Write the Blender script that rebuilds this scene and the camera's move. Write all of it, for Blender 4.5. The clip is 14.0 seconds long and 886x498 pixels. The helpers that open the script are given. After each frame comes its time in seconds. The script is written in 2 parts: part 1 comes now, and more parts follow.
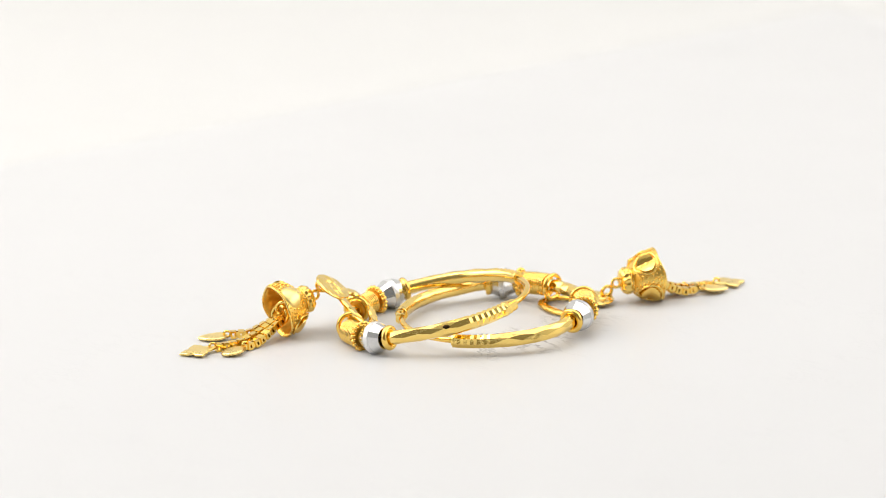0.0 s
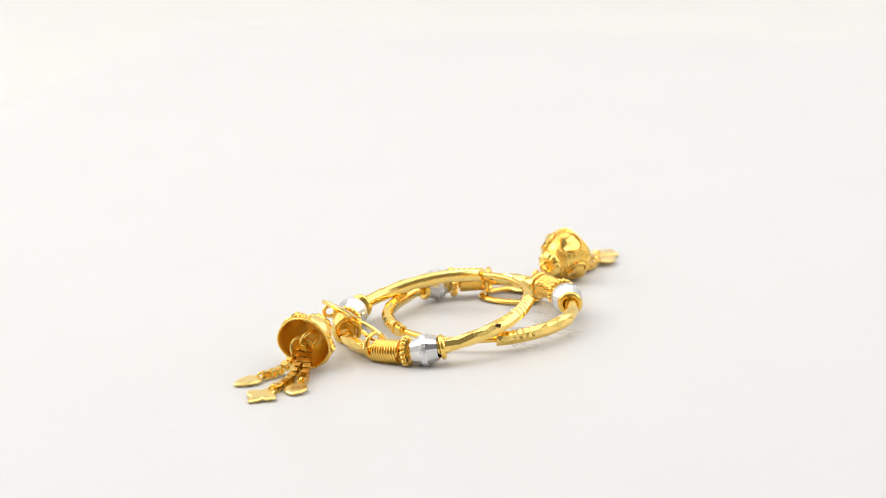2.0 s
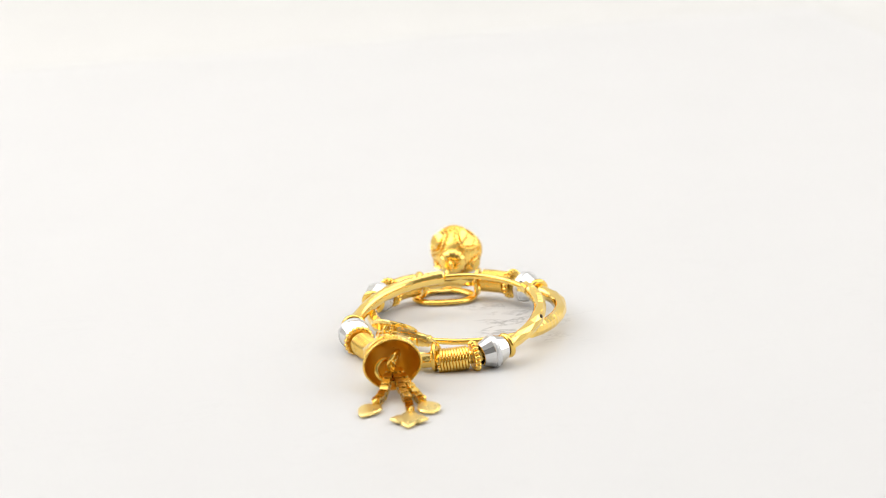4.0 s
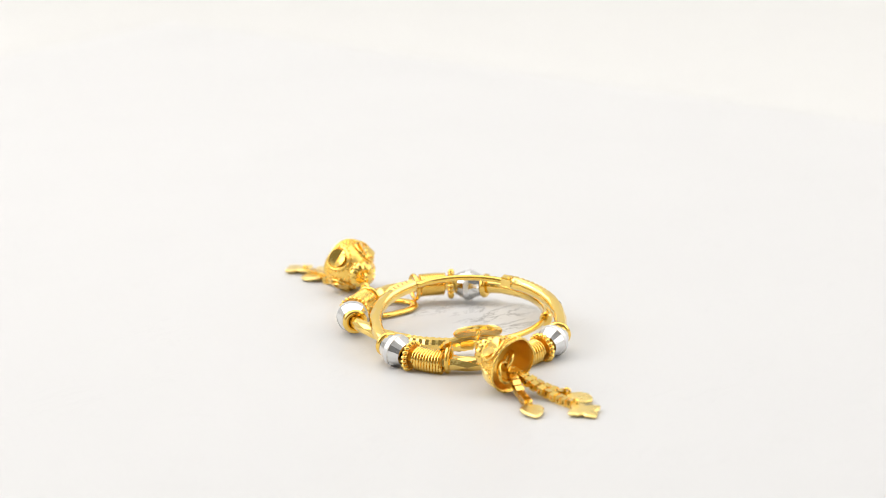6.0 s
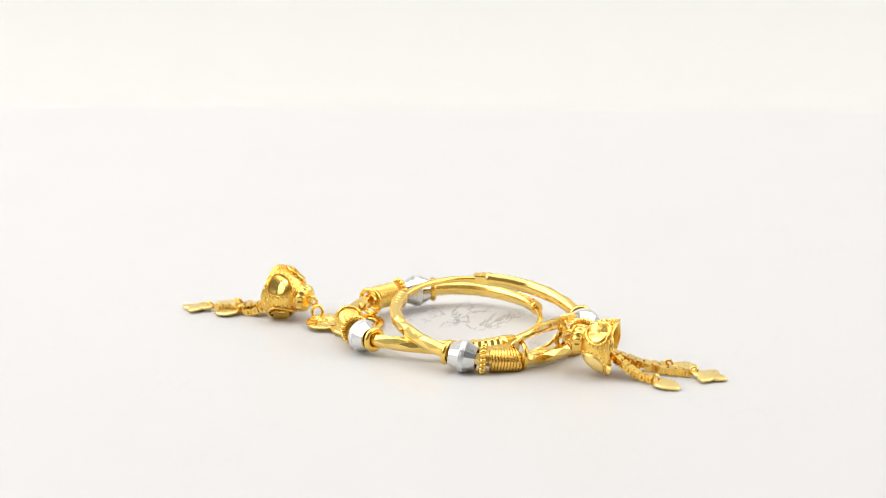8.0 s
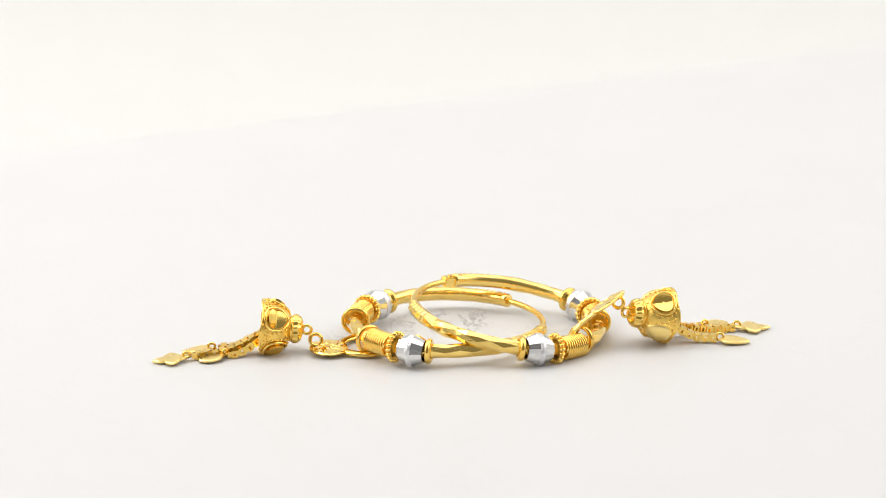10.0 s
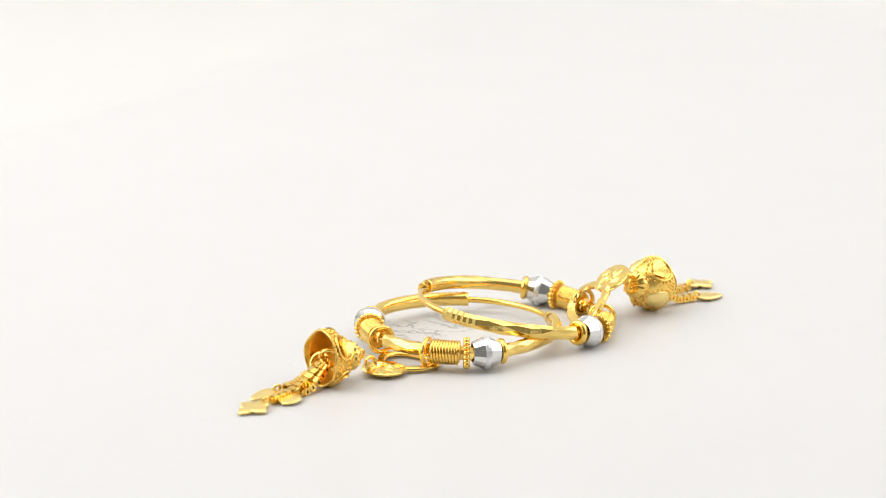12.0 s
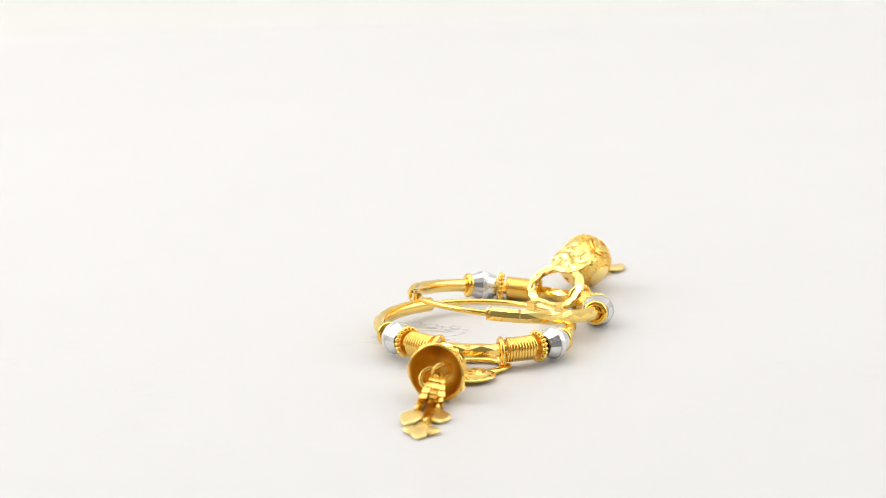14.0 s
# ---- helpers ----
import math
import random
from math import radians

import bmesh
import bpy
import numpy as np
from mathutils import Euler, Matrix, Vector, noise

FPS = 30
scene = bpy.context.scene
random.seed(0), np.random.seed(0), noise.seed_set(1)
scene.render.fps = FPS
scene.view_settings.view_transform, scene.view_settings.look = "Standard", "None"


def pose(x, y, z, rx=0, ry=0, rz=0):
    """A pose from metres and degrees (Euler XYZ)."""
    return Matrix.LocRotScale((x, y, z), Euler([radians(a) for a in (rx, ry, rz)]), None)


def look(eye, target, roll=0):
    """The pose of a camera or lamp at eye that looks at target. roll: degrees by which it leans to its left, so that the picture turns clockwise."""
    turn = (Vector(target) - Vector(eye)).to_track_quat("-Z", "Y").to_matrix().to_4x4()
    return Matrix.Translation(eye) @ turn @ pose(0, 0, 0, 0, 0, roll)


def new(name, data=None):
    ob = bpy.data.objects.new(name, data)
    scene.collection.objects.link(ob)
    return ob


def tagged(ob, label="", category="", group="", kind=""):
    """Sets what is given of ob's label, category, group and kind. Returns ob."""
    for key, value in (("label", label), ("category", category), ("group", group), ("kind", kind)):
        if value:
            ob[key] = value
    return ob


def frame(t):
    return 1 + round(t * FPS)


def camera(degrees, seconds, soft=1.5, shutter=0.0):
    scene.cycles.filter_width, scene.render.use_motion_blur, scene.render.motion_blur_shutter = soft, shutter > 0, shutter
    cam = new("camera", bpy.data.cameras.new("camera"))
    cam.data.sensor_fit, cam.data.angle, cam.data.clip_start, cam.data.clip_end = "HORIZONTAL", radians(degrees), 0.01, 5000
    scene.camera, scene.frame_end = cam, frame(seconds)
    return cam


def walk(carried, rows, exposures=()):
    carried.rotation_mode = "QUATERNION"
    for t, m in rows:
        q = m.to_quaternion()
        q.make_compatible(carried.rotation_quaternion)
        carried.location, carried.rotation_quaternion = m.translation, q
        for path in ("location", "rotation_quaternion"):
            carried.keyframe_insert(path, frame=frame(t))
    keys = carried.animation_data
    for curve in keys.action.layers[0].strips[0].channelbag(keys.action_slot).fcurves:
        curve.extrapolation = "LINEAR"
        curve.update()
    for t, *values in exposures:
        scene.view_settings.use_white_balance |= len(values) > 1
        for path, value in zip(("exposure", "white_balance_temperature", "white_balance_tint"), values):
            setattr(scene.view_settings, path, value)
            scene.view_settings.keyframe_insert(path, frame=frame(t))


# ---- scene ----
# A pair of gold hoop earrings on a marble-print board that turns under a still camera in a small white light tent.
cam = camera(19.26, 14.0, soft=0.8)
EYE = Vector((0.0, -0.29303, 0.0913))
YAW, DIP = radians(-0.655), radians(15.465)
AIM = EYE + Vector((math.sin(YAW) * math.cos(DIP), math.cos(YAW) * math.cos(DIP), -math.sin(DIP)))
walk(cam, [(0.0, look(EYE, AIM, -1.725)), (14.0, look(EYE, AIM, -1.725))])
cam.data.dof.use_dof = True
cam.data.dof.focus_distance = 0.300
cam.data.dof.aperture_fstop = 30

# the turn of the board, seconds and degrees
TURN = [(0.0, 0.0), (1.0, 17.35), (2.0, 33.63), (3.0, 50.13), (5.5, 92.82), (6.7, 111.58), (8.0, 132.31),
        (10.5, 174.46), (11.7, 195.22), (12.8, 213.3), (14.0, 233.02)]


def turned(t):
    ts, angles = [k for k, _ in TURN], [v for _, v in TURN]
    return float(np.interp(t, ts, angles))


# ---- light ----
world = bpy.data.worlds.new("world")
scene.world = world
world.use_nodes = True
world.node_tree.nodes["Background"].inputs[0].default_value = (1.0, 0.98, 0.955, 1)
world.node_tree.nodes["Background"].inputs[1].default_value = 0.24


def area_lamp(name, place, target, width, height, watts, tint):
    data = bpy.data.lights.new(name, "AREA")
    data.shape, data.size, data.size_y, data.energy, data.color = "RECTANGLE", width, height, watts, tint
    ob = new(name, data)
    ob.matrix_world = look(place, target)
    return ob


area_lamp("tent_lamp", (0.0, 0.10, 0.57), (0, 0.10, 0), 0.76, 0.54, 1.75, (1.0, 0.985, 0.972))
# unseen narrow lamp, added for a streak of highlight from the left
area_lamp("added_strip_lamp", (-0.30, 0.02, 0.42), (0, 0, 0), 0.05, 0.40, 0.5, (1.0, 0.97, 0.945))
# unseen fill lamps added just inside the two cloth sides to soften shadows
area_lamp("side_fill", (-0.415, 0.05, 0.24), (0, 0.05, 0.20), 0.60, 0.44, 2.15, (1.0, 0.982, 0.967))
area_lamp("side_fill", (0.415, 0.05, 0.24), (0, 0.05, 0.20), 0.60, 0.44, 1.6, (1.0, 0.985, 0.975))
scene.view_settings.exposure = 0.02

# ---- materials ----
def shader(name, colour, rough=0.5, metal=0.0):
    m = bpy.data.materials.new(name)
    m.use_nodes = True
    nt = m.node_tree
    b = nt.nodes["Principled BSDF"]
    b.inputs["Base Color"].default_value = (*colour, 1)
    b.inputs["Roughness"].default_value = rough
    b.inputs["Metallic"].default_value = metal
    return m, nt, b


def node(nt, kind, **inputs):
    n = nt.nodes.new(kind)
    for k, v in inputs.items():
        n.inputs[k.replace("_", " ")].default_value = v
    return n


def grain(nt, b, coords, scale, strength, distance, detail=3.0, kind="ShaderNodeTexNoise"):
    """Fine relief at a real size."""
    tex = node(nt, kind, Scale=scale)
    if kind == "ShaderNodeTexNoise":
        tex.inputs["Detail"].default_value = detail
    nt.links.new(coords.outputs["Object"], tex.inputs["Vector"])
    bump = node(nt, "ShaderNodeBump", Strength=strength, Distance=distance)
    nt.links.new(tex.outputs[0], bump.inputs["Height"])
    nt.links.new(bump.outputs[0], b.inputs["Normal"])
    return tex


def metal(name, low, high, rough_low, rough_high, relief, depth, relief_scale=2200.0, kind="ShaderNodeTexNoise"):
    m, nt, b = shader(name, high, rough_low, 1.0)
    coords = nt.nodes.new("ShaderNodeTexCoord")
    wear = node(nt, "ShaderNodeTexNoise", Scale=420.0, Detail=4.0)
    nt.links.new(coords.outputs["Object"], wear.inputs["Vector"])
    mix = nt.nodes.new("ShaderNodeMix")
    mix.data_type = "RGBA"
    mix.inputs[6].default_value, mix.inputs[7].default_value = (*low, 1), (*high, 1)
    nt.links.new(wear.outputs[0], mix.inputs[0])
    nt.links.new(mix.outputs[2], b.inputs["Base Color"])
    spread = node(nt, "ShaderNodeMapRange")
    spread.inputs["From Min"].default_value, spread.inputs["From Max"].default_value = 0.3, 0.7
    spread.inputs["To Min"].default_value, spread.inputs["To Max"].default_value = rough_low, rough_high
    nt.links.new(wear.outputs[0], spread.inputs["Value"])
    nt.links.new(spread.outputs[0], b.inputs["Roughness"])
    grain(nt, b, coords, relief_scale, relief, depth, kind=kind)
    return m


GOLD = metal("polished_gold", (0.94, 0.59, 0.12), (1.0, 0.72, 0.20), 0.09, 0.22, 0.12, 0.00006)
WIRE = metal("drawn_gold_wire", (0.94, 0.59, 0.12), (1.0, 0.71, 0.19), 0.10, 0.20, 0.06, 0.00004)
CUT = metal("cut_gold", (0.96, 0.65, 0.16), (1.0, 0.75, 0.25), 0.08, 0.18, 0.30, 0.00012, 900.0)
SATIN = metal("satin_gold", (0.94, 0.59, 0.12), (1.0, 0.71, 0.19), 0.22, 0.36, 0.45, 0.00009, 4800.0)
# matt gold for recesses; its deeper orange paints in light bounced between gold
INNER = metal("matt_recess_gold", (0.93, 0.55, 0.09), (1.0, 0.63, 0.14), 0.26, 0.38, 0.15, 0.00006)
CHARM = metal("brushed_gold", (0.96, 0.70, 0.22), (1.0, 0.80, 0.33), 0.24, 0.36, 0.20, 0.00006, 3000.0)
SILVER = metal("cut_white_metal", (0.66, 0.655, 0.64), (0.78, 0.775, 0.76), 0.05, 0.13, 0.08, 0.00004)
FROST = metal("frosted_white_metal", (0.66, 0.66, 0.66), (0.82, 0.82, 0.82), 0.26, 0.42, 0.7, 0.00018, 2800.0)


def marble_print():
    m, nt, b = shader("marble_print", (0.67, 0.67, 0.67), 0.42)
    coords = nt.nodes.new("ShaderNodeTexCoord")
    warp = node(nt, "ShaderNodeTexNoise", Scale=70.0, Detail=5.0)
    nt.links.new(coords.outputs["Object"], warp.inputs["Vector"])
    veins = node(nt, "ShaderNodeTexNoise", Scale=150.0, Detail=7.0, Roughness=0.66, Distortion=0.5)
    drawn = node(nt, "ShaderNodeMapping", Rotation=(0.0, 0.0, 0.25), Scale=(2.0, 0.8, 1.0))
    nt.links.new(coords.outputs["Object"], drawn.inputs["Vector"])
    nt.links.new(drawn.outputs[0], veins.inputs["Vector"])
    ridge = nt.nodes.new("ShaderNodeMath")
    ridge.operation = "SUBTRACT"
    ridge.inputs[1].default_value = 0.5
    nt.links.new(veins.outputs[0], ridge.inputs[0])
    away = nt.nodes.new("ShaderNodeMath")
    away.operation = "ABSOLUTE"
    nt.links.new(ridge.outputs[0], away.inputs[0])
    thin = node(nt, "ShaderNodeMapRange")
    for k, v in (("From Min", 0.0), ("From Max", 0.024), ("To Min", 1.0), ("To Max", 0.0)):
        thin.inputs[k].default_value = v
    nt.links.new(away.outputs[0], thin.inputs["Value"])
    patch = node(nt, "ShaderNodeMapRange")
    for k, v in (("From Min", 0.50), ("From Max", 0.62), ("To Min", 0.0), ("To Max", 0.85)):
        patch.inputs[k].default_value = v
    nt.links.new(warp.outputs[0], patch.inputs["Value"])
    amount = nt.nodes.new("ShaderNodeMath")
    amount.operation = "MULTIPLY"
    nt.links.new(thin.outputs[0], amount.inputs[0])
    nt.links.new(patch.outputs[0], amount.inputs[1])
    # veins fade away from the middle: glare washing out the print, put into colour
    far = nt.nodes.new("ShaderNodeVectorMath")
    far.operation = "DISTANCE"
    far.inputs[1].default_value = (0.003, -0.001, 0.0)
    nt.links.new(coords.outputs["Object"], far.inputs[0])
    spot = node(nt, "ShaderNodeMapRange")
    for k, v in (("From Min", 0.008), ("From Max", 0.016), ("To Min", 1.0), ("To Max", 0.05)):
        spot.inputs[k].default_value = v
    nt.links.new(far.outputs["Value"], spot.inputs["Value"])
    veined = nt.nodes.new("ShaderNodeMath")
    veined.operation = "MULTIPLY"
    nt.links.new(amount.outputs[0], veined.inputs[0])
    nt.links.new(spot.outputs[0], veined.inputs[1])
    cloud = node(nt, "ShaderNodeTexNoise", Scale=38.0, Detail=3.0)
    nt.links.new(coords.outputs["Object"], cloud.inputs["Vector"])
    base = nt.nodes.new("ShaderNodeMix")
    base.data_type = "RGBA"
    base.inputs[6].default_value, base.inputs[7].default_value = (0.600, 0.598, 0.597, 1), (0.620, 0.618, 0.617, 1)
    nt.links.new(cloud.outputs[0], base.inputs[0])
    mix = nt.nodes.new("ShaderNodeMix")
    mix.data_type = "RGBA"
    mix.inputs[7].default_value = (0.17, 0.17, 0.17, 1)
    nt.links.new(veined.outputs[0], mix.inputs[0])
    nt.links.new(base.outputs[2], mix.inputs[6])
    nt.links.new(mix.outputs[2], b.inputs["Base Color"])
    grain(nt, b, coords, 900.0, 0.05, 0.0001)
    return m


def cloth(name, colour):
    m, nt, b = shader(name, colour, 0.85)
    coords = nt.nodes.new("ShaderNodeTexCoord")
    tex = grain(nt, b, coords, 160.0, 0.12, 0.0006)
    mix = nt.nodes.new("ShaderNodeMix")
    mix.data_type = "RGBA"
    mix.inputs[6].default_value = (*[c * 0.97 for c in colour], 1)
    mix.inputs[7].default_value = (*colour, 1)
    nt.links.new(tex.outputs[0], mix.inputs[0])
    nt.links.new(mix.outputs[2], b.inputs["Base Color"])
    return m


# near-black gold: the shade inside the pin hole, put into colour
DARK = metal("hole_shade_gold", (0.04, 0.025, 0.01), (0.07, 0.04, 0.015), 0.3, 0.5, 0.1, 0.00004)
MARBLE = marble_print()
SHEET = cloth("white_sheet", (0.622, 0.617, 0.602))
TENT = cloth("white_tent_cloth", (0.74, 0.74, 0.735))

# ---- mesh helpers: everything below is drawn in millimetres ----
MM = 0.001


def part(name, bm, material, parent=None, label="", smooth=False, at=None):
    """One mesh object from a bmesh in millimetres, under a thing or a part."""
    me = bpy.data.meshes.new(name)
    bmesh.ops.recalc_face_normals(bm, faces=bm.faces)
    bm.transform(Matrix.Diagonal((MM, MM, MM, 1)))
    for f in bm.faces:
        f.smooth = smooth
    bm.to_mesh(me)
    bm.free()
    me.materials.append(material)
    ob = new(name, me)
    if parent is not None:
        ob.parent = parent
    if at is not None:
        ob.matrix_basis = at
    if label:
        tagged(ob, label)
    return ob


def mm(m):
    """A pose given in millimetres, in metres."""
    return Matrix.Translation(m.translation * MM) @ m.to_3x3().to_4x4()


def tube(bm, points, ups, section, closed=False, caps=True):
    """Sweeps section(i) -> [(side, up)] along points; ups are the up vectors."""
    n, rings = len(points), []
    for i, p in enumerate(points):
        a = points[(i - 1) % n] if closed or i else points[i]
        c = points[(i + 1) % n] if closed or i < n - 1 else points[i]
        ahead = (Vector(c) - Vector(a)).normalized()
        up = Vector(ups[i]) if isinstance(ups, list) else Vector(ups)
        side = ahead.cross(up).normalized()
        up = side.cross(ahead)
        rings.append([bm.verts.new(Vector(p) + side * s + up * u) for s, u in section(i)])
    m = len(rings[0])
    for i in range(n if closed else n - 1):
        r, q = rings[i], rings[(i + 1) % n]
        for j in range(m):
            bm.faces.new((r[j], r[(j + 1) % m], q[(j + 1) % m], q[j]))
    if caps and not closed:
        bm.faces.new(rings[0])
        bm.faces.new(rings[-1])
    return rings


def circle(radius, count, start=0.0):
    return [(radius * math.cos(start + 2 * math.pi * k / count), radius * math.sin(start + 2 * math.pi * k / count)) for k in range(count)]


def ring_points(radius, count, m=None):
    out = [Vector((radius * math.cos(2 * math.pi * k / count), radius * math.sin(2 * math.pi * k / count), 0)) for k in range(count)]
    return [m @ p for p in out] if m else out


def torus(bm, radius, wire, m, count=28, sides=10, stretch=1.0):
    pts = [Vector((radius * math.cos(2 * math.pi * k / count), stretch * radius * math.sin(2 * math.pi * k / count), 0)) for k in range(count)]
    up = (m.to_3x3() @ Vector((0, 0, 1))).normalized()
    tube(bm, [m @ p for p in pts], up, lambda i: circle(wire, sides), closed=True)


def lathe(bm, profile, sides, m, wave=None, caps=(True, True)):
    """Turns (radius, height) pairs about the z axis of m."""
    rings = []
    for r, h in profile:
        ring = []
        for k in range(sides):
            th = 2 * math.pi * k / sides
            rr, hh = (r, h) if wave is None else wave(r, h, th)
            ring.append(bm.verts.new(m @ Vector((rr * math.cos(th), rr * math.sin(th), hh))))
        rings.append(ring)
    for r, q in zip(rings, rings[1:]):
        for k in range(sides):
            bm.faces.new((r[k], r[(k + 1) % sides], q[(k + 1) % sides], q[k]))
    if caps[0]:
        bm.faces.new(rings[0])
    if caps[1]:
        bm.faces.new(rings[-1])


def ball(bm, centre, r, squash=(1, 1, 1), m=None, fine=1):
    mat = (m or Matrix.Identity(4)) @ Matrix.Translation(centre) @ Matrix.Diagonal((r * squash[0], r * squash[1], r * squash[2], 1))
    bmesh.ops.create_icosphere(bm, subdivisions=fine, radius=1, matrix=mat)


def frame_along(z, x=(0, 0, 1), at=(0, 0, 0)):
    """A pose whose z axis is z and whose x axis is near x."""
    z = Vector(z).normalized()
    y = z.cross(Vector(x)).normalized()
    x = y.cross(z)
    m = Matrix((x, y, z)).transposed().to_4x4()
    m.translation = Vector(at)
    return m


PIECES = {}


def shared_piece(name, size, m, parent):
    """A small rounded gold grain; alike grains share one mesh."""
    if (name, size) not in PIECES:
        bm = bmesh.new()
        ball(bm, (0, 0, 0), 1.0, size, None, 2)
        bm.transform(Matrix.Diagonal((MM, MM, MM, 1)))
        for f in bm.faces:
            f.smooth = True
        me = bpy.data.meshes.new(name)
        bm.to_mesh(me)
        bm.free()
        me.materials.append(WIRE)
        PIECES[(name, size)] = me
    ob = new(name, PIECES[(name, size)])
    ob.parent = parent
    ob.matrix_basis = mm(m)
    return ob


# ---- the hoop: centre at the origin, in the xy plane, its pendant towards +x ----
RADIUS = 11.15


# how the half away from the pendant is bent out of true: a sideways shift in mm and a squeeze
BENT = {"shift": 0.0, "squeeze": 0.0, "short": 0.0}


def on_hoop(deg, r=RADIUS):
    a = radians(deg)
    k = max(0.0, min(1.0, (abs((deg + 180) % 360 - 180) - 52) / 38))
    k = k * k * (3 - 2 * k)
    return Vector((r * math.cos(a) * (1 - BENT["short"] * k), r * math.sin(a) * (1 - BENT["squeeze"] * k) - BENT["shift"] * k, 0))


def hoop_frame(deg):
    """z along the hoop, x outwards."""
    a = radians(deg)
    return frame_along((-math.sin(a), math.cos(a), 0), (math.cos(a), math.sin(a), 0), on_hoop(deg))


def hammered_tube(parent, a0, a1, rib0, rib1, seed, label):
    """A gold tube with diamond-cut facets, and a row of cross cuts on top between rib0 and rib1."""
    rnd = random.Random(seed)
    angles, span = [], abs(a1 - a0)
    sign = 1 if a1 > a0 else -1
    low, high = min(rib0, rib1), max(rib0, rib1)
    a = 0.0
    while a < span:
        here = a0 + sign * a
        angles.append(here)
        a += 1.9 if low < here < high else rnd.uniform(7.0, 9.0)
    angles.append(a1)
    pts = [on_hoop(v) for v in angles]
    sizes = [rnd.uniform(0.95, 1.07) for _ in pts]
    twist = [(i % 2) * 0.36 + rnd.uniform(-0.10, 0.10) for i in range(len(pts))]
    sides = 8

    def section(i):
        ribbed = low < angles[i] < high
        out = []
        for k in range(sides):
            th = 2 * math.pi * (k + (0.25 if ribbed else twist[i])) / sides
            s, u = math.cos(th), math.sin(th)
            r = 0.77 * (1.0 if ribbed else sizes[i])
            if ribbed and s * sign > -0.2 and u > -0.5:
                r *= 1.05 if i % 2 else 0.935
            out.append((r * s * 0.95, r * u * 1.08))
        return out

    bm = bmesh.new()
    tube(bm, pts, (0, 0, 1), section)
    bmesh.ops.triangulate(bm, faces=[f for f in bm.faces if len(f.verts) == 4])
    ob = part("hoop_tube", bm, CUT, parent, label)
    line = [on_hoop(a0 + (a1 - a0) * i / 60) for i in range(61)]
    for f in ob.data.polygons:
        c = f.center / MM
        near = min(line, key=lambda p: (p - c).length)
        f.use_smooth = math.hypot(c.x, c.y) < near.length - 0.1 and len(f.vertices) < 6
    return ob


def hoop_core(parent):
    """The bare cut wire between the two coils."""
    rnd = random.Random(5)
    angles = [-52 + 104 * i / 14 for i in range(15)]
    turns = [(i % 2) * 30 + rnd.uniform(-6, 6) for i in range(15)]
    bm = bmesh.new()
    tube(bm, [on_hoop(v) for v in angles], (0, 0, 1), lambda i: circle(0.82, 7, radians(turns[i] * 0.6)))
    bmesh.ops.triangulate(bm, faces=[f for f in bm.faces if len(f.verts) == 4])
    return part("hoop_core", bm, CUT, parent, "faceted gold core wire")


def white_bead(parent, deg):
    m = hoop_frame(deg)
    bm = bmesh.new()
    lathe(bm, [(0.8, -0.95), (1.02, -1.0), (1.08, -1.54), (1.28, -1.54), (1.82, -0.30), (1.82, 0.30), (1.28, 1.54), (1.08, 1.54), (1.02, 1.0), (0.8, 0.95)], 16, m,
          lambda r, h, th: (r * (1 + 0.006 * math.sin(5 * th + deg)), h + 0.03 * math.sin(3 * th + deg)))
    bead = part("bead", bm, SILVER, parent, "faceted white metal bead")
    bm = bmesh.new()
    lathe(bm, [(1.70, -0.34), (1.86, -0.30), (1.89, 0.0), (1.86, 0.30), (1.70, 0.34)], 32, m, caps=(False, False),
          wave=lambda r, h, th: (r * (1 + 0.008 * math.sin(16 * th)), h))
    part("band", bm, FROST, bead, "frosted raised band")
    return bead


def washer(parent, deg):
    bm = bmesh.new()
    torus(bm, 1.12, 0.36, hoop_frame(deg), 28, 10)
    return part("washer", bm, WIRE, parent, "round gold washer", True)


def beaded_ring(parent, deg):
    m = hoop_frame(deg)
    bm = bmesh.new()
    lathe(bm, [(0.85, -0.28), (1.45, -0.28), (1.45, 0.28), (0.85, 0.28)], 24, m)
    ring = part("beaded_ring", bm, INNER, parent, "gold ring set with small grains")
    for k in range(19):
        turn = m @ Matrix.Rotation(2 * math.pi * k / 19, 4, "Z") @ Matrix.Translation((1.50, 0, 0)) @ Matrix.Rotation(radians(18), 4, "X")
        shared_piece("grain", (0.35, 0.245, 0.41), turn, ring)
    return ring


def coil(parent, a0, a1):
    turns, per = 10, 16
    bm = bmesh.new()
    pts, ups = [], []
    for i in range(turns * per + 1):
        deg = a0 + (a1 - a0) * i / (turns * per)
        th = 2 * math.pi * i / per
        out = on_hoop(deg).normalized()
        off = out * math.cos(th) + Vector((0, 0, 1)) * math.sin(th)
        pts.append(on_hoop(deg) + off * 1.24)
        ups.append(off)
    tube(bm, pts, ups, lambda i: circle(0.185, 6))
    ob = part("coil", bm, WIRE, parent, "tight coil of round gold wire", True)
    bm = bmesh.new()
    tube(bm, [on_hoop(a0 + (a1 - a0) * i / 6) for i in range(7)], (0, 0, 1), lambda i: circle(1.12, 20))
    part("coil_core", bm, INNER, ob, smooth=False)
    return ob


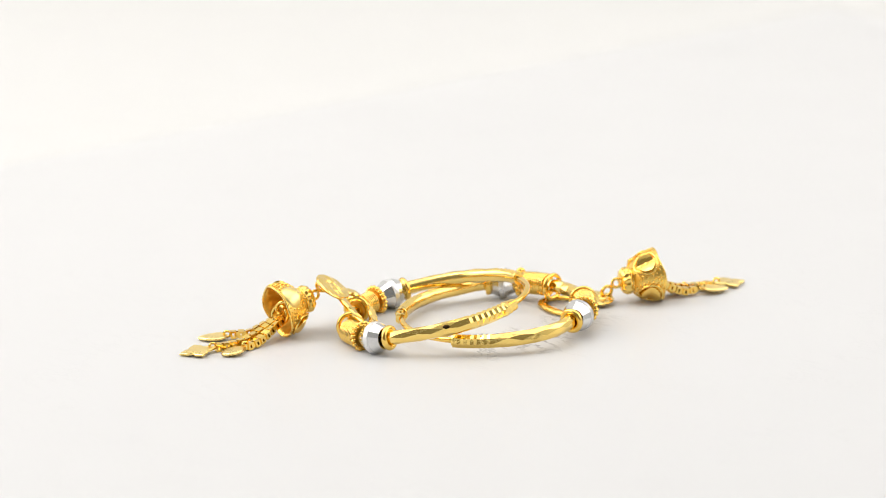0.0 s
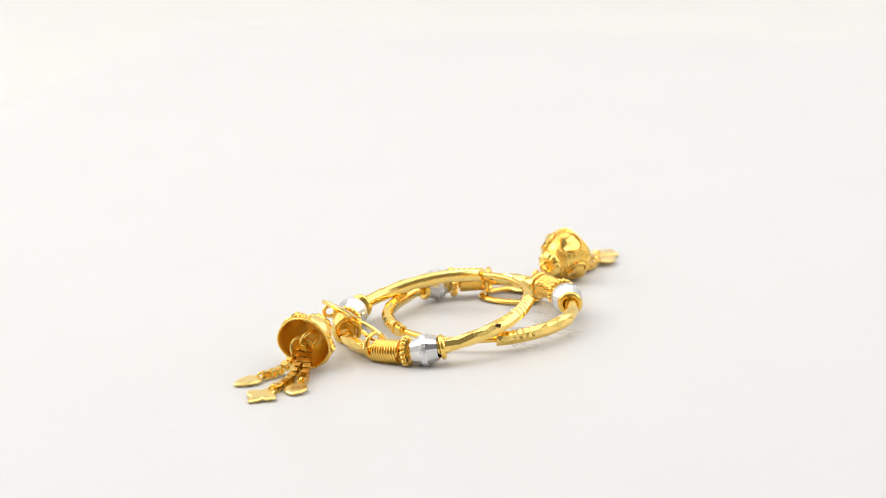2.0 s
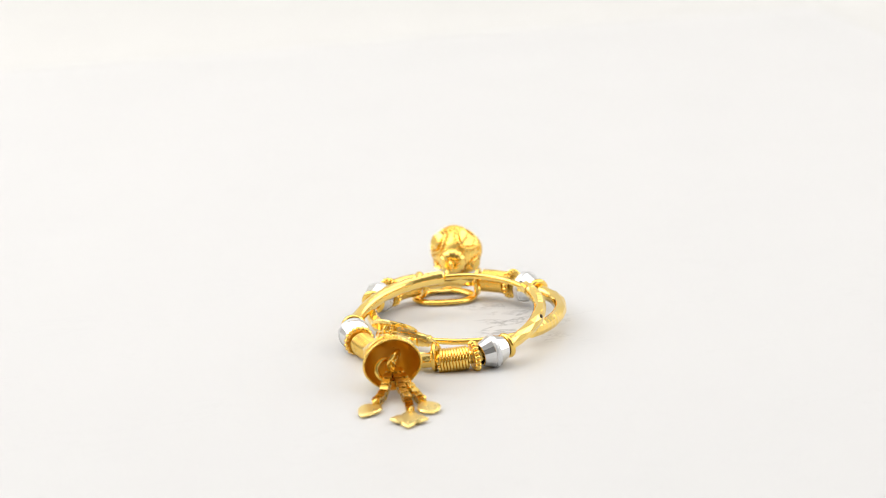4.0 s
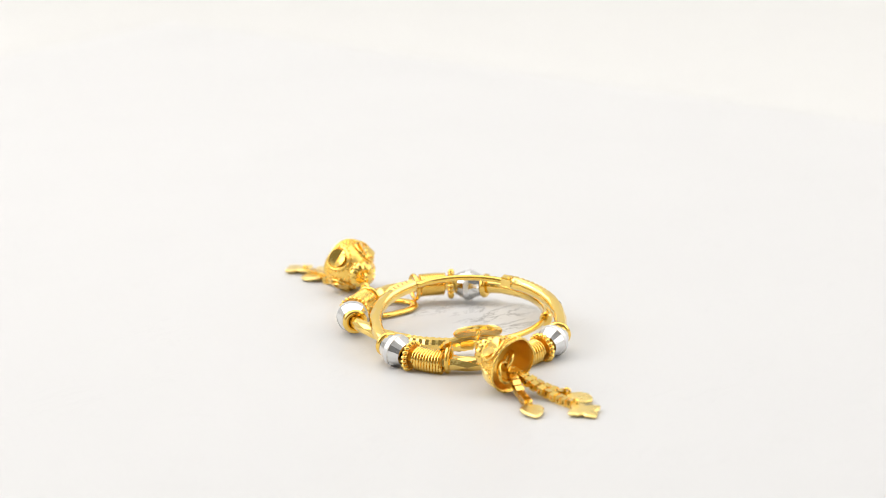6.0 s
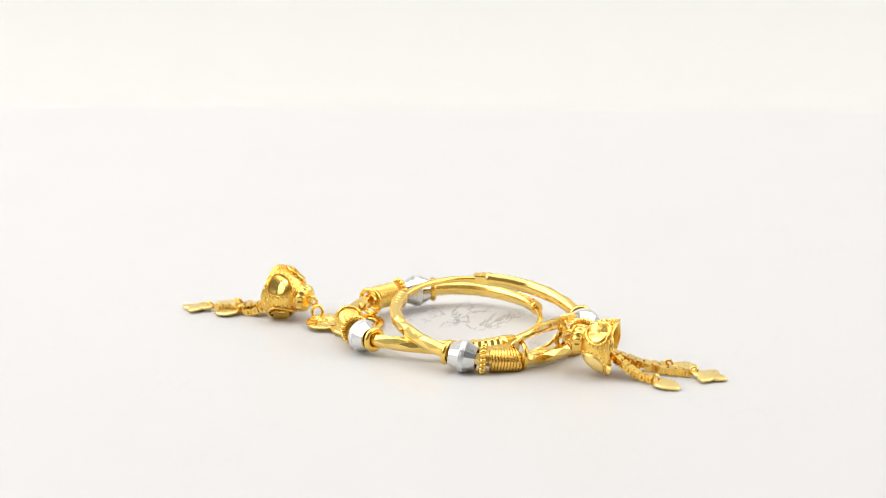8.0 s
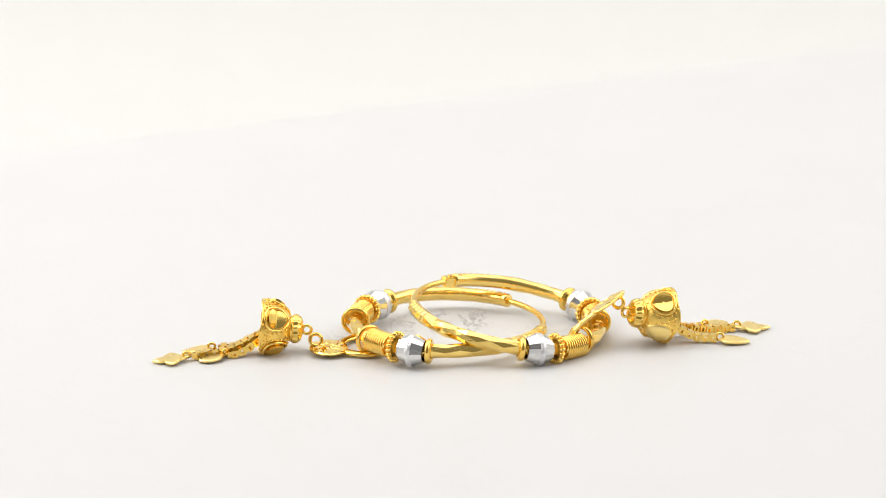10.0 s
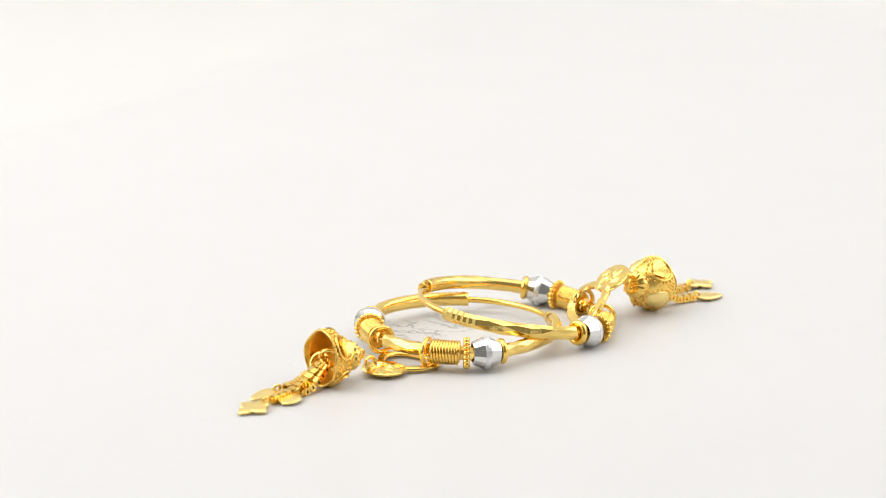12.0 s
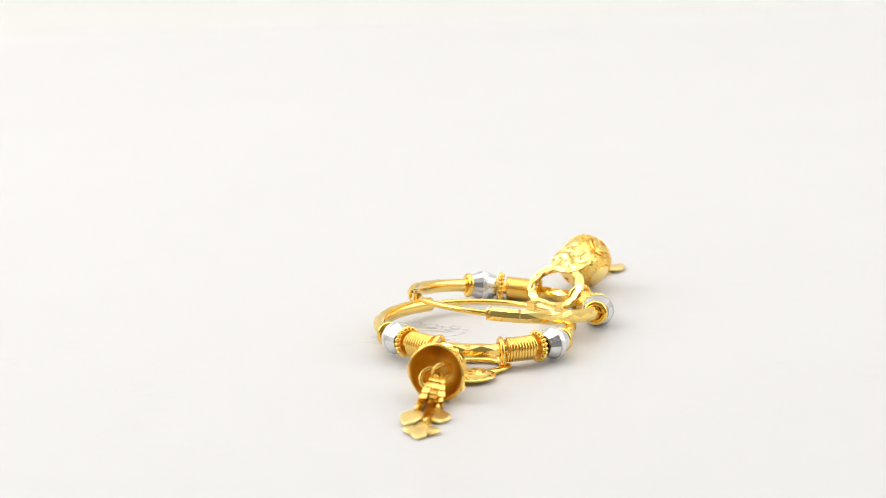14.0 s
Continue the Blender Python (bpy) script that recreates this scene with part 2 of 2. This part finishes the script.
def ear_wire(parent, a0, a1):
    bm = bmesh.new()
    n = 18
    tube(bm, [on_hoop(a0 + (a1 - a0) * i / n, RADIUS - 0.15) for i in range(n + 1)], (0, 0, 1), lambda i: circle(0.36, 10))
    wire = part("ear_wire", bm, WIRE, parent, "thin plain gold ear wire", True)
    bm = bmesh.new()
    torus(bm, 0.50, 0.20, hoop_frame(a1 + 1.0), 16, 8)
    part("stop_ring", bm, WIRE, wire, smooth=True)
    return wire


def hinge(parent, deg):
    m = hoop_frame(deg)
    bm = bmesh.new()
    bmesh.ops.create_cube(bm, size=1.0, matrix=m @ Matrix.Diagonal((1.05, 1.2, 2.3, 1)))
    bmesh.ops.bevel(bm, geom=bm.edges[:], offset=0.16, segments=2, affect="EDGES")
    h = part("hinge", bm, CUT, parent, "small gold hinge block")
    bm = bmesh.new()
    lathe(bm, [(0.05, -0.72), (0.34, -0.70), (0.34, 0.70), (0.05, 0.72)], 14, Matrix.Translation(m.translation))
    part("hinge_pin", bm, WIRE, h, smooth=False)
    return h


def build_hoop(parent, seed, end, hole, joint):
    hammered_tube(parent, 57, joint - 2, 106, joint - 5, seed, "hammered gold hoop tube with cross cuts")
    hammered_tube(parent, -57, end - 360, end - 358, end - 330, seed + 1, "hammered gold hoop tube with cross cuts")
    if hole:
        # no real opening: a flat dark ball painted as the hole's shaded inside
        bm = bmesh.new()
        spot = hoop_frame(99)
        ball(bm, (0, 0, 0), 1.0, (0.11, 0.28, 0.5), spot @ Matrix.Rotation(radians(-36), 4, "Z") @ Matrix.Translation((0.68, 0, 0)), 2)
        part("hole", bm, DARK, parent, "dark pin hole in the tube", True)
    hoop_core(parent)
    ear_wire(parent, joint + 1, end + 1)
    hinge(parent, joint)
    for s in (1, -1):
        white_bead(parent, s * 52.9)
        washer(parent, s * 63.0)
        beaded_ring(parent, s * 41.6)
        coil(parent, s * 37.6, s * 21.4)


# ---- the pendant ----
def bail(parent, m, bend):
    """Open hammered frame with a round disc; m: origin under the hoop wire, x outwards, y along the hoop, z its normal (mm)."""
    bm = bmesh.new()
    n = 36
    pts = []
    for k in range(n):
        th = 2 * math.pi * k / n
        c, s = math.cos(th), math.sin(th)
        x = 2.5 * math.copysign(abs(c) ** 0.85, c) + 0.1
        y = 3.5 * math.copysign(abs(s) ** 0.75, s)
        if x > 0:
            y *= 1 - 0.10 * x
        pts.append(m @ Vector((x, y, -bend * max(0.0, (1.2 - x) / 3.6) ** 1.3)))
    up = m.to_3x3() @ Vector((0, 0, 1))
    dent = 0.10 if bend else 0.0
    tube(bm, pts, up, lambda i: [(-0.52, -0.20), (0.52, -0.20), (0.58, 0.05), (0.34 + dent * (i % 2), 0.25), (-0.30 - dent * (i % 3), 0.25), (-0.58, 0.05)], closed=True)
    frame_ob = part("bail", bm, CUT if bend else WIRE, parent, "hammered gold open bail" if bend else "smooth gold open bail", not bend)
    bm = bmesh.new()
    mm_ = m @ Matrix.Translation((4.0, 0, 0.12))
    rings = []
    for j, (r, h) in enumerate(((2.2, -0.22), (2.32, 0.0), (2.2, 0.20), (1.7, 0.26), (1.1, 0.30), (0.5, 0.32))):
        ring = []
        for k in range(18):
            th = 2 * math.pi * (k + 0.5 * (j % 2)) / 18
            dent = 0.10 * math.sin(5 * th + 2.1 * j) if j > 2 else 0.0
            ring.append(bm.verts.new(mm_ @ Vector((r * math.cos(th) * 0.98, r * math.sin(th) * 1.20, h + dent))))
        rings.append(ring)
    for r, q in zip(rings, rings[1:]):
        for k in range(18):
            bm.faces.new((r[k], r[(k + 1) % 18], q[k]))
            bm.faces.new((r[(k + 1) % 18], q[(k + 1) % 18], q[k]))
    bm.faces.new(rings[0])
    bm.faces.new(rings[-1])
    part("disc", bm, CUT, frame_ob, "round hammered gold disc")
    return frame_ob


def bail_ring(parent, deg, lean, lift, radius=1.62):
    m = hoop_frame(deg) @ Matrix.Translation((lean, lift, 0))
    bm = bmesh.new()
    torus(bm, radius, 0.27, m, 28, 10)
    return part("bail_ring", bm, WIRE, parent, "plain gold ring round the hoop", True)


def jump_ring(parent, at, axis, radius=0.85, wire=0.22):
    bm = bmesh.new()
    torus(bm, radius, wire, frame_along(axis, (0.3, 0.2, 0.9), at), 24, 8)
    return part("jump_ring", bm, WIRE, parent, "", True)


def bell(parent, mouth, axis, spin, domes):
    """Bell with its mouth centre and the direction in which it opens."""
    z = Vector(axis).normalized()
    m = frame_along(z, (0, 0, 1), mouth) @ Matrix.Rotation(radians(spin), 4, "Z")
    outer = [(0.55, -3.42), (1.0, -3.38), (1.5, -3.2), (1.95, -2.85), (2.3, -2.4), (2.58, -1.85), (2.78, -1.3), (2.95, -0.75), (3.08, -0.3), (3.16, 0.0)]
    inner = [(2.98, -0.02), (2.86, -0.5), (2.66, -1.1), (2.4, -1.7), (2.05, -2.3), (1.55, -2.8), (0.8, -3.1)]

    def wave(r, h, th):
        k = max(0.0, min(1.0, (h + 3.5) / 3.5))
        return r * (1 + 0.02 * k * math.cos(4 * th)), h + 0.11 * k * math.cos(4 * th)

    bm = bmesh.new()
    lathe(bm, outer, 48, m, wave, (False, False))
    body = part("bell", bm, SATIN, parent, "textured gold bell", True)
    bm = bmesh.new()
    lathe(bm, [(3.16, 0.0), (3.1, 0.07), (2.98, -0.02)] + inner[1:] + [(0.05, -3.15)], 48, m, wave, (False, True))
    part("bell_lining", bm, INNER, body, "matt gold inside of the bell, orange bounce light in its colour", True)
    bm = bmesh.new()
    tube(bm, [m @ Vector((wave(3.12, 0, th)[0] * math.cos(th), wave(3.12, 0, th)[0] * math.sin(th), wave(3.12, 0.0, th)[1]))
              for th in [2 * math.pi * k / 48 for k in range(48)]], z, lambda i: circle(0.13, 6), closed=True)
    part("rim", bm, GOLD, body, smooth=True)
    # four medallions that follow the bell's curve: cut with a crease or plainly domed, each in a rim and a row of granules
    heights, radii = [h for _, h in outer], [r for r, _ in outer]

    def on_bell(th, u, v, lift):
        h = -1.62 + v
        r = float(np.interp(h, heights, radii))
        a = th + u / 2.62
        r, h = wave(r, h, a)
        out = Vector((math.cos(a), math.sin(a), -0.28)).normalized()
        return m @ (Vector((r * math.cos(a), r * math.sin(a), h)) + out * lift)

    for k in range(4):
        th = math.pi / 4 + k * math.pi / 2
        creased = not (domes and k % 2)
        bm = bmesh.new()
        n, rows = 32, []
        for reach in (1.0, 0.97, 0.85, 0.68, 0.5, 0.32, 0.15):
            row = []
            for j in range(n):
                b = 2 * math.pi * (j + 0.5) / n
                u, v = reach * math.cos(b), reach * math.sin(b)
                lift = 0.04 + 0.55 * abs(v if k % 2 else u) if creased else 0.06 + 0.27 * (1 - reach * reach)
                wide = 1.10 if creased else 1.50
                row.append(bm.verts.new(on_bell(th, wide * u, wide * v, -0.15 if reach == 1.0 else lift)))
            rows.append(row)
        for r, q in zip(rows, rows[1:]):
            for j in range(n):
                bm.faces.new((r[j], r[(j + 1) % n], q[(j + 1) % n], q[j]))
        bm.faces.new(rows[-1])
        part("medallion", bm, GOLD if creased else CHARM, body, "gold medallion with a cut crease" if creased else "smooth domed gold medallion", not creased)
        if creased:
            bm = bmesh.new()
            ring = [on_bell(th, 1.36 * math.cos(2 * math.pi * j / 36), 1.36 * math.sin(2 * math.pi * j / 36), 0.17) for j in range(36)]
            tube(bm, ring, m.to_3x3() @ Vector((math.cos(th), math.sin(th), -0.28)), lambda i: circle(0.15, 8), closed=True)
            part("medallion_rim", bm, GOLD, body, smooth=True)
        for j in range(20):
            b = 2 * math.pi * (j + 0.5) / 20
            if 1.66 * math.sin(b) < 1.5:
                shared_piece("granule", (0.15, 0.15, 0.15), Matrix.Translation(on_bell(th, 1.68 * math.cos(b), 1.66 * math.sin(b), 0.03)), body)
        # a small fan of granules on the lip between two medallions
        for j in range(6):
            up = 0 if j < 3 else (1 if j < 5 else 2)
            side = (j - 1, j - 3.5, 0)[up]
            shared_piece("granule", (0.13, 0.13, 0.13), Matrix.Translation(on_bell(th + math.pi / 4, side * 0.34, 1.15 - 0.32 * up, 0.04)), body)
    # cap: a small gadrooned knob and a loop
    bm = bmesh.new()
    lathe(bm, [(0.3, -4.80), (0.9, -4.74), (1.35, -4.5), (1.62, -4.1), (1.62, -3.7), (1.4, -3.4), (1.1, -3.25)], 78, m,
          lambda r, h, th: (r * (1 + 0.05 * math.cos(13 * th + 1.2 * h)), h))
    cap = part("cap", bm, GOLD, body, "ribbed gold knob", True)
    bm = bmesh.new()
    torus(bm, 1.36, 0.20, m @ Matrix.Translation((0, 0, -3.42)), 28, 8)
    part("cap_ring", bm, WIRE, body, smooth=True)
    bm = bmesh.new()
    torus(bm, 0.52, 0.19, m @ Matrix.Translation((0, 0, -5.2)) @ Matrix.Rotation(radians(90), 4, "X"), 20, 8)
    part("eye", bm, WIRE, body, smooth=True)
    # the loop inside, that holds the chains
    bm = bmesh.new()
    torus(bm, 1.12, 0.27, m @ Matrix.Translation((-0.85, 0.65, -0.45)) @ Matrix.Rotation(radians(28), 4, "Y") @ Matrix.Rotation(radians(14), 4, "X"), 26, 10)
    part("inner_loop", bm, WIRE, body, "gold loop inside the bell", True)
    bm = bmesh.new()
    torus(bm, 1.05, 0.25, m @ Matrix.Translation((0.05, -0.25, -1.0)) @ Matrix.Rotation(radians(-30), 4, "Y") @ Matrix.Rotation(radians(48), 4, "X"), 26, 10)
    part("inner_loop", bm, WIRE, body, "gold loop inside the bell", True)
    return m


def box_link(m, size=(0.98, 0.92, 0.80), wall=0.17):
    """A square link, open along its z axis."""
    a, b, c = (v / 2 for v in size)
    bm = bmesh.new()
    outer = [(-a, -b), (a, -b), (a, b), (-a, b)]
    inner = [(x - math.copysign(wall, x), y - math.copysign(wall, y)) for x, y in outer]
    v = {}
    for k, (loop, h) in enumerate(((outer, -c), (outer, c), (inner, -c), (inner, c))):
        v[k] = [bm.verts.new(m @ Vector((x, y, h))) for x, y in loop]
    for j in range(4):
        i = (j + 1) % 4
        bm.faces.new((v[0][j], v[0][i], v[1][i], v[1][j]))
        bm.faces.new((v[2][i], v[2][j], v[3][j], v[3][i]))
        bm.faces.new((v[1][j], v[1][i], v[3][i], v[3][j]))
        bm.faces.new((v[0][i], v[0][j], v[2][j], v[2][i]))
    return bm


def chain(parent, points):
    """Box links along a path of points (mm)."""
    pts = [Vector(p) for p in points]
    dense = []
    for i in range(len(pts) - 1):
        p0, p1, p2, p3 = pts[max(i - 1, 0)], pts[i], pts[i + 1], pts[min(i + 2, len(pts) - 1)]
        for k in range(24):
            u = k / 24
            dense.append(0.5 * ((2 * p1) + (p2 - p0) * u + (2 * p0 - 5 * p1 + 4 * p2 - p3) * u * u + (3 * p1 - p0 - 3 * p2 + p3) * u ** 3))
    dense.append(pts[-1])
    bm = bmesh.new()
    torus(bm, 0.42, 0.13, frame_along((dense[4] - dense[0]).cross(Vector((0, 0, 1))), (0, 0, 1), dense[0]), 16, 6)
    holder = part("chain", bm, WIRE, parent, "short gold box chain", True)
    run, want, i = 0.0, 0.5, 0
    rnd = random.Random(len(dense) + int(abs(dense[-1].y) * 10))
    for a, b in zip(dense, dense[1:]):
        run += (b - a).length
        if run >= want:
            ahead = (b - a).normalized()
            m = frame_along(ahead, (0, 0, 1), b) @ Matrix.Rotation(rnd.uniform(-0.14, 0.14), 4, "Z")
            # links alternate: one open upwards, the next sideways
            q = frame_along(m.to_3x3() @ Vector((1, 0, 0) if i % 2 else (0, 1, 0)), ahead, b)
            part("link", box_link(q, (0.70, 0.88, 0.88), 0.23) if i % 2 == 0 else box_link(q, (0.64, 0.58, 0.68), 0.16), GOLD, holder)
            want += 0.47
            i += 1
    return holder


def leaf_shape(kind):
    out = []
    for k in range(40):
        th = 2 * math.pi * k / 40
        if kind == "flower":
            r = 1.62 + 0.36 * math.cos(4 * th) + 0.10 * math.cos(12 * th)
            out.append((r * math.cos(th) * 1.08, r * math.sin(th)))
        elif kind == "heart":
            x, y = 1.25 * math.cos(th), 1.28 * math.sin(th)
            x += 0.30 * (1 - abs(math.sin(th))) * (1 if math.cos(th) > 0 else -1.2 * (1 if math.cos(th) < 0 else 0))
            out.append((x, y))
        else:
            c, s = math.cos(th), math.sin(th)
            out.append((1.75 * c, 1.18 * s * (1 - 0.42 * c)))
    return out


def charm(parent, at, heading, kind, lift=0.0, roll=0.0):
    """A thin stamped plate lying on the board; x points to its tip."""
    m = Matrix.Translation(at) @ Matrix.Rotation(radians(heading), 4, "Z") @ Matrix.Rotation(radians(-lift), 4, "Y") @ Matrix.Rotation(radians(roll), 4, "X")
    shape = leaf_shape(kind)
    bm = bmesh.new()
    levels = ((0.94, -0.17), (1.0, -0.08), (1.0, 0.07), (0.92, 0.16), (0.55, 0.20))
    rings = [[bm.verts.new(m @ Vector((x * f, y * f, h))) for x, y in shape] for f, h in levels]
    for r, q in zip(rings, rings[1:]):
        for k in range(40):
            bm.faces.new((r[k], r[(k + 1) % 40], q[(k + 1) % 40], q[k]))
    bm.faces.new(rings[0])
    bm.faces.new(rings[-1])
    words = {"flower": "four-petalled gold charm", "heart": "heart-shaped gold charm", "leaf": "pointed gold leaf charm"}[kind]
    ob = part("charm", bm, CHARM, parent, words)
    bm = bmesh.new()
    torus(bm, 0.40, 0.16, m @ Matrix.Translation((-1.75, 0, 0.22)) @ Matrix.Rotation(radians(70), 4, "X"), 16, 6)
    part("charm_loop", bm, WIRE, ob, smooth=True)
    return ob


def build_earring(label, hoop_pose, seed, end, bail_pose, ring_lean, ring_lift, jumps, bell_at, bell_axis, bell_spin, chains, charms):
    """hoop_pose and all places are in millimetres on the board; the thing's own origin is the hoop's foot on the board."""
    BENT["shift"], BENT["squeeze"], BENT["short"] = (0.0, 0.045, 0.035) if seed == 11 else (0.95, 0.0, 0.0)
    base = new("hoop_earring")
    base.empty_display_size = 0.01
    tagged(base, label, "earring", "pair of hoop earrings")
    foot = Vector((hoop_pose.translation.x, hoop_pose.translation.y, 0))
    shift = Matrix.Translation(-foot)
    build_hoop(base, seed, end, seed == 11, 144.2 if seed == 11 else 147.0)
    for s in (1, -1):
        bail_ring(base, s * 18.4, ring_lean, ring_lift, 1.45)
    m = mm(shift @ hoop_pose)
    for ob in base.children:
        ob.matrix_basis = m
    bail(base, shift @ bail_pose, 1.1 if seed == 11 else 0.0)
    for at, axis, radius in jumps:
        jump_ring(base, Vector(at) - foot, axis, radius)
    bell(base, Vector(bell_at) - foot, bell_axis, bell_spin, seed == 11)
    for path in chains:
        chain(base, [Vector(p) - foot for p in path])
    for at, heading, kind, lift, roll in charms:
        charm(base, Vector(at) - foot, heading, kind, lift, roll)
    return base, foot * MM


# ---- structure ----
def slab(name, x0, x1, y0, y1, z0, z1, material, label="", bevel=0.0):
    bm = bmesh.new()
    bmesh.ops.create_cube(bm, size=1.0, matrix=Matrix.Translation(((x0 + x1) / 2, (y0 + y1) / 2, (z0 + z1) / 2)) @ Matrix.Diagonal((x1 - x0, y1 - y0, z1 - z0, 1)))
    if bevel:
        bmesh.ops.bevel(bm, geom=bm.edges[:], offset=bevel, segments=2, affect="EDGES")
    return tagged(part(name, bm, material), label, kind="structure")


def build_tent():
    """White sweep: floor running up into the back, with side cloths and a roof; open in front."""
    bm = bmesh.new()
    outline = [(-900.0, -2.85)] + [(250.0 + 120 * math.sin(a), 117.15 - 120 * math.cos(a)) for a in [math.pi / 2 * k / 40 for k in range(41)]] + [(370.0, 600.0)]
    under = [(-900.0, -5.0)] + [(250.0 + 122 * math.sin(a), 117.0 - 122 * math.cos(a)) for a in [math.pi / 2 * k / 40 for k in range(41)]] + [(372.0, 600.0)]
    profile = outline + under[::-1]
    ends = [[bm.verts.new((x, y, z)) for y, z in profile] for x in (-420.0, 420.0)]
    n = len(profile)
    for j in range(n):
        bm.faces.new((ends[0][j], ends[1][j], ends[1][(j + 1) % n], ends[0][(j + 1) % n]))
    tagged(part("floor", bm, SHEET), "white paper sweep under and behind the board", "backdrop", kind="structure")
    slab("wall_west", -432, -422, -420, 380, -3, 600, TENT, "white cloth side of a light tent")
    slab("wall_east", 422, 432, -420, 380, -3, 600, TENT, "white cloth side of a light tent")
    slab("ceiling", -432, 432, -420, 380, 602, 612, TENT, "white cloth roof of a light tent")


def build_board():
    """Marble-print board, long side across the earrings' line."""
    bm = bmesh.new()
    bmesh.ops.create_cube(bm, size=1.0, matrix=Matrix.Translation((-10, -2.5, -1.4)) @ Matrix.Diagonal((380, 235, 2.8, 1)))
    bmesh.ops.bevel(bm, geom=bm.edges[:], offset=0.4, segments=2, affect="EDGES")
    ob = part("display_board", bm, MARBLE)
    return tagged(ob, "white marble-print display board with faint grey veins", "board")


build_tent()
board = build_board()
BOARD_YAW = 38.4

# earring with its pendant flipped up: hoop leaning on the other one
pose_a = Matrix.Translation((-4.05, 1.47, 3.0)) @ Matrix.Rotation(radians(176), 4, "Z") @ Matrix.Rotation(radians(10.4), 4, "Y")
bail_a = Matrix.Translation((-13.3, 2.45, 2.85)) @ Matrix.Rotation(radians(176), 4, "Z") @ Matrix.Rotation(radians(-34), 4, "Y")
earring_a, foot_a = build_earring(
    "yellow gold hoop earring with white beads, leaning on its pair", pose_a, 11, 209.5, bail_a, -0.35, -0.4,
    [((-17.8, 2.9, 5.3), (0.3, 1, 0.2), 0.66)],
    (-22.95, 0.15, 3.15), (-0.81, -0.54, -0.20), 0,
    [[(-22.6, 0.4, 2.6), (-24.2, 0.2, 1.7), (-26.3, -0.1, 0.7), (-28.3, -0.3, 0.6)],
     [(-22.6, 0.2, 2.5), (-24.4, -1.3, 1.5), (-27.0, -3.4, 0.6), (-29.8, -4.9, 0.5)],
     [(-22.4, 0.0, 2.4), (-23.8, -1.9, 1.4), (-25.3, -3.8, 0.6), (-26.7, -5.1, 0.5)]],
    [((-30.7, -0.4, 0.40), 180, "leaf", -3, 0), ((-31.9, -5.7, 0.42), 200, "flower", -4, 0), ((-27.8, -6.2, 0.42), 222, "heart", -4, 4)])

# earring lying flat
pose_b = Matrix.Translation((2.05, 2.8, 1.83)) @ Matrix.Rotation(radians(28.5), 4, "Z") @ Matrix.Rotation(radians(-2.5), 4, "Y") @ Matrix.Rotation(radians(-0.9), 4, "X")
bail_b = Matrix.Translation((11.2, 8.5, 0.45)) @ Matrix.Rotation(radians(29), 4, "Z") @ Matrix.Rotation(radians(-1), 4, "Y")
earring_b, foot_b = build_earring(
    "yellow gold hoop earring with white beads, lying flat", pose_b, 21, 215.5, bail_b, 0.0, 0.15,
    [((16.2, 10.4, 1.5), (-0.5, 1, 0.3), 0.68)],
    (22.3, 11.5, 3.2), (0.955, 0.27, 0.12), -8,
    [[(22.0, 11.4, 2.6), (23.8, 11.5, 1.6), (25.6, 12.1, 0.8), (27.3, 12.9, 0.75)],
     [(22.0, 11.6, 2.5), (24.0, 12.5, 1.4), (26.4, 13.9, 0.7), (29.4, 15.5, 0.55)],
     [(21.8, 11.8, 2.4), (23.2, 12.8, 1.3), (24.4, 13.5, 0.6), (25.6, 14.2, 0.5)]],
    [((29.6, 13.6, 0.62), 16, "leaf", -6, 0), ((31.6, 16.6, 0.42), 24, "flower", -4, 0), ((27.2, 15.5, 0.42), 42, "heart", -4, 0)])


def motions():
    """Board and earrings turn together about the upright axis through the origin."""
    times = sorted(set([round(0.5 * k, 2) for k in range(29)]))
    for thing, rest in ((board, pose(0, 0, 0, 0, 0, BOARD_YAW)), (earring_a, Matrix.Translation(foot_a)), (earring_b, Matrix.Translation(foot_b))):
        walk(thing, [(t, pose(0, 0, 0, 0, 0, turned(t)) @ rest) for t in times])


motions()
